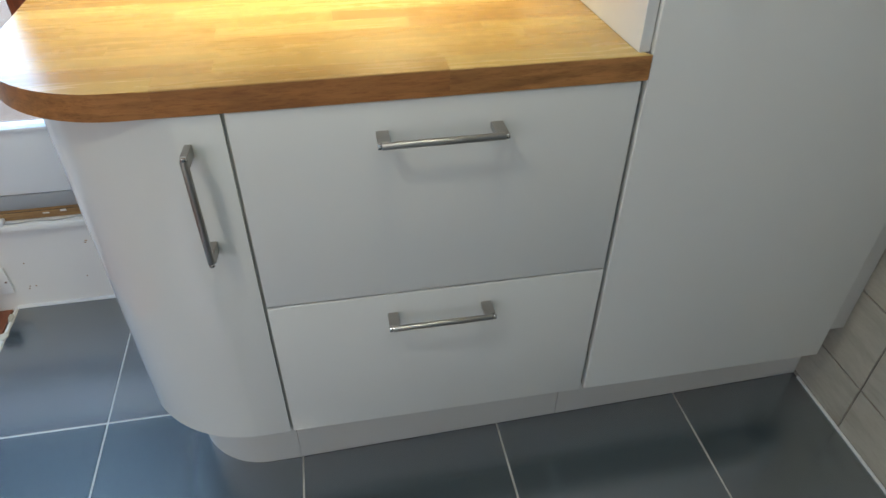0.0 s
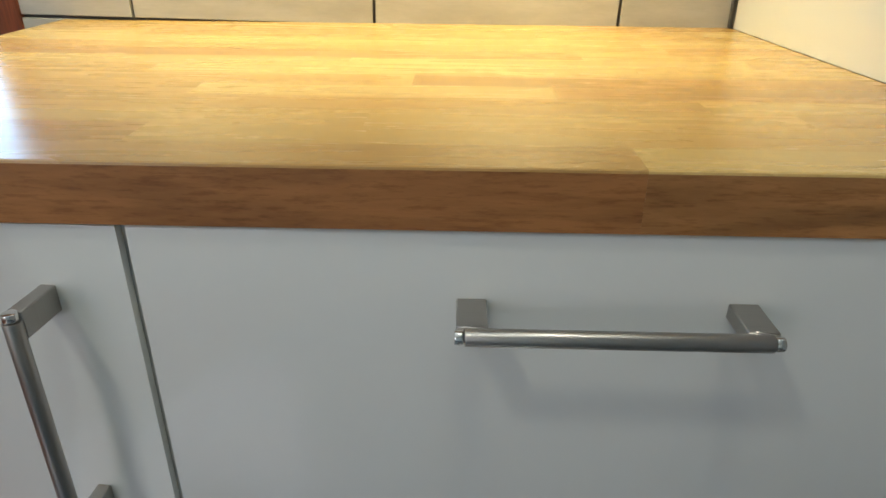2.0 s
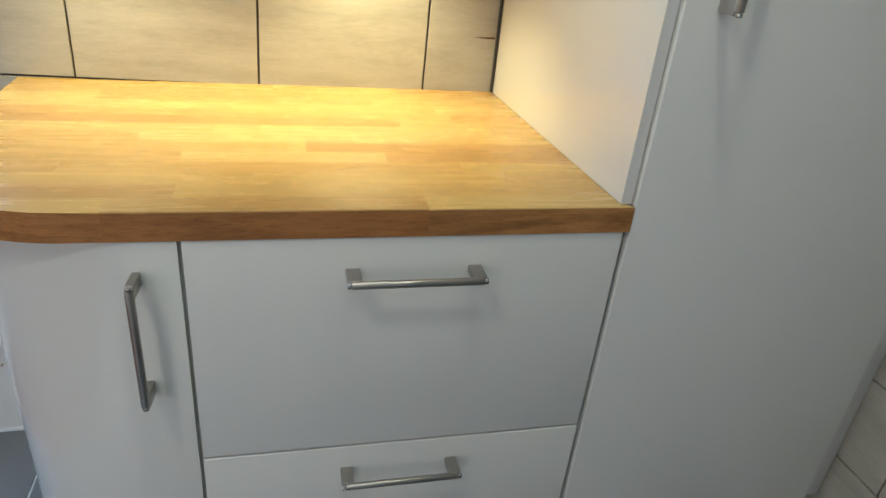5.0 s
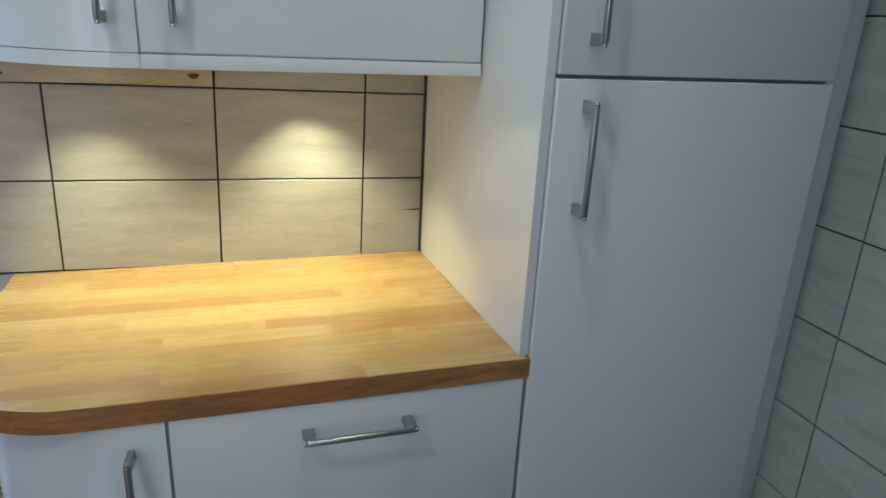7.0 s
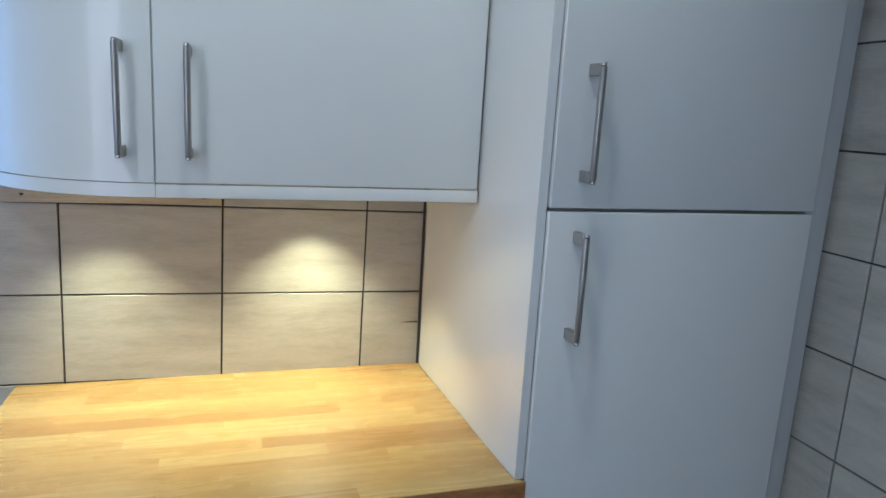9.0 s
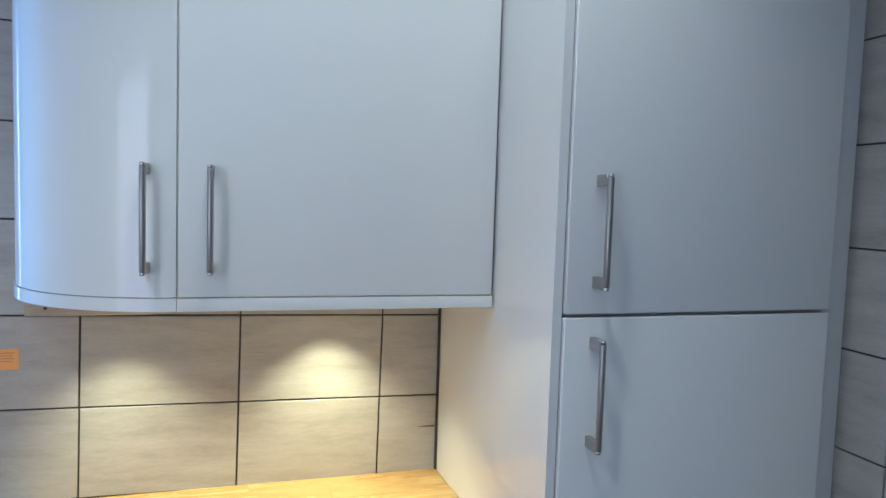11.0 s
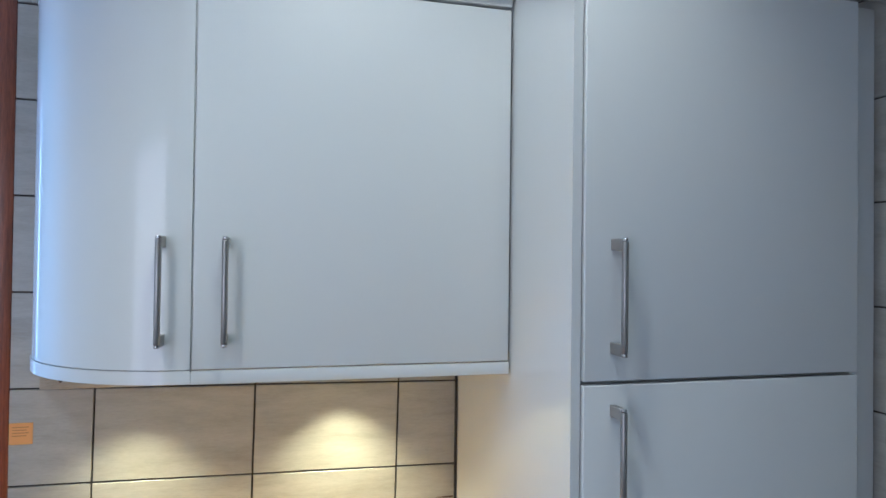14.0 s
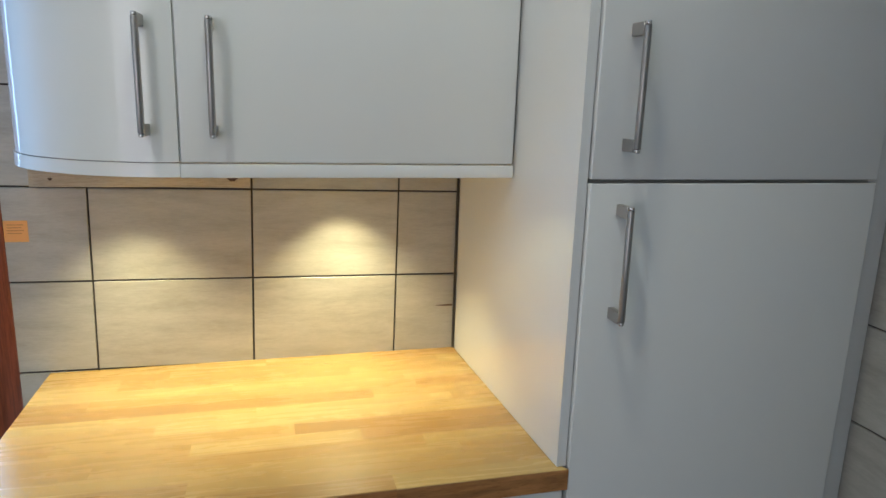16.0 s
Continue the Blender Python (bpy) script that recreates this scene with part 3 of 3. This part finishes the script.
# first is the knot, second a small dark spot near the left end
for kx, kz, kw, kh in ((-0.560, 1.385, 0.011, 0.006), (-0.915, 1.384, 0.004, 0.003)):
    knot = [(kx + kw * math.cos(a) * (1 + 0.25 * math.sin(3 * a)), kz + kh * math.sin(a)) for a in [i * math.tau / 18 for i in range(18)]]
    part("knot", prism(knot, 0.0240, 0.0243), KNOT, bpy.data.objects["batten"]).matrix_basis = pose(0, 0, 0, 90)

# ---- cabinet lights, and unseen spotlights assumed from handle shadows ----
for x, y, watts in PUCKS:
    puck = thing("cabinet_light", (x, y, 1.447), "small round cabinet light glowing warm", "lamp", "cabinet lights")
    ring = bmesh.new()
    bmesh.ops.create_cone(ring, cap_ends=True, segments=32, radius1=0.030, radius2=0.033, depth=0.012)
    body = part("housing", ring, CHROME, puck)
    body.location = (0, 0, -0.006)
    part("lens", rod((0, 0, -0.0125), (0, 0, -0.014), 0.022, 24), PUCKGLOW, puck)
    lamp("cabinet_spot", "SPOT", look((x, y, 1.431), (x, y - 0.050, 0.96)), watts, (1.0, 0.95, 0.53), cone=96, blend=0.75, soft=0.012)
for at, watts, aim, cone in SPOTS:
    spot = thing("assumed_ceiling_spotlight", (at[0], at[1], CEILING), "small chrome ceiling spotlight, lit, unseen and assumed from handle shadows", "lamp", "ceiling spotlights")
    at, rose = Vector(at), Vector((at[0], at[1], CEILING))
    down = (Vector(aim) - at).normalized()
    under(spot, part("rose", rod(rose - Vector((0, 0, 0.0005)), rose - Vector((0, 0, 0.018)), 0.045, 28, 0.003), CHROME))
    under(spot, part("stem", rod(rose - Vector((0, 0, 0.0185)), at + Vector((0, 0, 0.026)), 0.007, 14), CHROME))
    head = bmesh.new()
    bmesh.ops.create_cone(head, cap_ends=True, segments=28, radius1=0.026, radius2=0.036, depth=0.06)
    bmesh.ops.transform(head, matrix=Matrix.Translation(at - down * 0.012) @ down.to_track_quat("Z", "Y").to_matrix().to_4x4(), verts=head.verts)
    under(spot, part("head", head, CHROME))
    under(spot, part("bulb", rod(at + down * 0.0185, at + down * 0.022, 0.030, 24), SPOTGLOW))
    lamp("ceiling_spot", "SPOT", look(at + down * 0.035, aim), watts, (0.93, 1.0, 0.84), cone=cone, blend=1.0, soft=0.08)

# ---- small things ----
socket = thing("wall_socket", (-1.415, LOW, 0.10), "white plastic wall socket plate", "socket")
under(socket, part("plate", box(-1.480, -1.396, LOW - 0.010, LOW - 0.0005, 0.060, 0.146, 0.003), UPVC))
for sx, sz in ((-1.438, 0.118), (-1.449, 0.095), (-1.427, 0.095)):
    under(socket, part("slot", box(sx - 0.003, sx + 0.003, LOW - 0.0112, LOW - 0.0102, sz - 0.004, sz + 0.004), RUBBER))
under(socket, part("screw", rod((-1.403, LOW - 0.0102, 0.103), (-1.403, LOW - 0.0118, 0.103), 0.003, 12), CHROME))
plug = thing("plug", (-1.455, LOW - 0.02, 0.10), "black plug in the wall socket", "plug")
under(plug, part("body", box(-1.482, -1.434, LOW - 0.040, LOW - 0.0115, 0.076, 0.122, 0.006), RUBBER))
under(plug, part("lead", rod((-1.458, LOW - 0.026, 0.077), (-1.462, LOW - 0.03, 0.004), 0.003, 10), RUBBER))


def wire(name, points, radius, material, label, category):
    data = bpy.data.curves.new(name, "CURVE")
    data.dimensions, data.bevel_depth, data.bevel_resolution = "3D", radius, 2
    line = data.splines.new("BEZIER")
    line.bezier_points.add(len(points) - 1)
    for p, co in zip(line.bezier_points, points):
        p.co, p.handle_left_type, p.handle_right_type = co, "AUTO", "AUTO"
    data.materials.append(material)
    return tagged(new(name, data), label, category)


wire("cable", [(-1.335, LOW - 0.012, 0.2945), (-1.30, LOW - 0.016, 0.297), (-1.27, LOW - 0.008, 0.2945), (-1.22, LOW - 0.014, 0.2948), (-1.15, LOW - 0.006, 0.2945), (-1.06, LOW - 0.010, 0.2945)], 0.0018, CABLE, "thin grey cable lying along the window ledge", "cable")
joint_box = thing("junction_box", (-1.37, LOW - 0.01, 0.292), "small white junction box on the ledge", "junction box")
under(joint_box, part("body", box(-1.42, -1.335, LOW - 0.020, LOW + 0.003, 0.2925, 0.306, 0.003), UPVC))
sticker = thing("paper_label", (-0.992, -0.001, 1.27), "small orange paper label stuck to the tile", "label")
under(sticker, part("sheet", box(-1.0162, -0.9715, -0.0016, -0.0004, 1.2500, 1.2950), LABEL))
for i in range(4):
    under(sticker, part("print_bar", box(-1.010, -0.979 - 0.004 * (i % 2), -0.0021, -0.0017, 1.2855 - i * 0.006, 1.287 - i * 0.006), INK))

# ---- tiles, last ----
PITCH_X, PITCH_Z, JOINT = 0.3335, 0.2038, 0.0042
TILE_X, TILE_Z = -0.1905, 1.1600     # one crossing of joints on the back wall


def spans(lo, hi, anchor, pitch):
    k = math.floor((lo - anchor) / pitch)
    while anchor + k * pitch < hi:
        a, b = max(lo, anchor + k * pitch), min(hi, anchor + (k + 1) * pitch)
        if b - a > 0.012:
            yield a, b
        k += 1


tilt = Matrix.Translation((-0.864, 0, TILE_Z)) @ Matrix.Rotation(radians(0.9), 4, "Y") @ Matrix.Translation((0.864, 0, -TILE_Z))     # the rows run a little out of level
for z0, z1 in spans(0.0, CEILING, TILE_Z, PITCH_Z):
    for x0, x1 in spans(-1.036, RIGHT, TILE_X, PITCH_X):
        if z1 < 0.70 or x0 > 0.0:
            continue
        me = piece_mesh("wall_tile", x1 - x0 - JOINT, z1 - z0 - JOINT, 0.008, 0.0008, WALLTILE)
        lay("tile", me, wall_back, tilt @ pose((x0 + x1) / 2, rng.uniform(-0.0004, 0.0004), (z0 + z1) / 2, 90))
for z0, z1 in spans(0.004, CEILING, TILE_Z, PITCH_Z):
    for y0, y1 in spans(NEAR, -0.003, -0.661, PITCH_X):
        me = piece_mesh("side_tile", y1 - y0 - JOINT, z1 - z0 - JOINT, 0.008, 0.0008, WALLTILE)
        lay("tile", me, wall_right, pose(RIGHT + rng.uniform(-0.0004, 0.0004), (y0 + y1) / 2, (z0 + z1) / 2, 90, 0, -90))
for x0, x1 in spans(-1.410, RIGHT, -0.6185, 0.4605):
    for y0, y1 in spans(NEAR, LOW - 0.004, -0.338, 0.610):
        me = piece_mesh("floor_tile", x1 - x0 - 0.0045, y1 - y0 - 0.0045, 0.01, 0.0008, FLOORTILE)
        lay("tile", me, floor, pose((x0 + x1) / 2, (y0 + y1) / 2, rng.uniform(-0.0003, 0.0003)))
for i in range(12):
    x, cut = -1.4955 - i * 0.14, -1.1 - (i * 7 % 5) * 0.22
    for y0, y1 in ((NEAR, cut), (cut, LOW - 0.002)):
        me = piece_mesh("floorboard", 0.137, y1 - y0 - 0.003, 0.012, 0.0015, BOARDS)
        lay("floorboard", me, wood_floor, pose(x, (y0 + y1) / 2, -0.003))
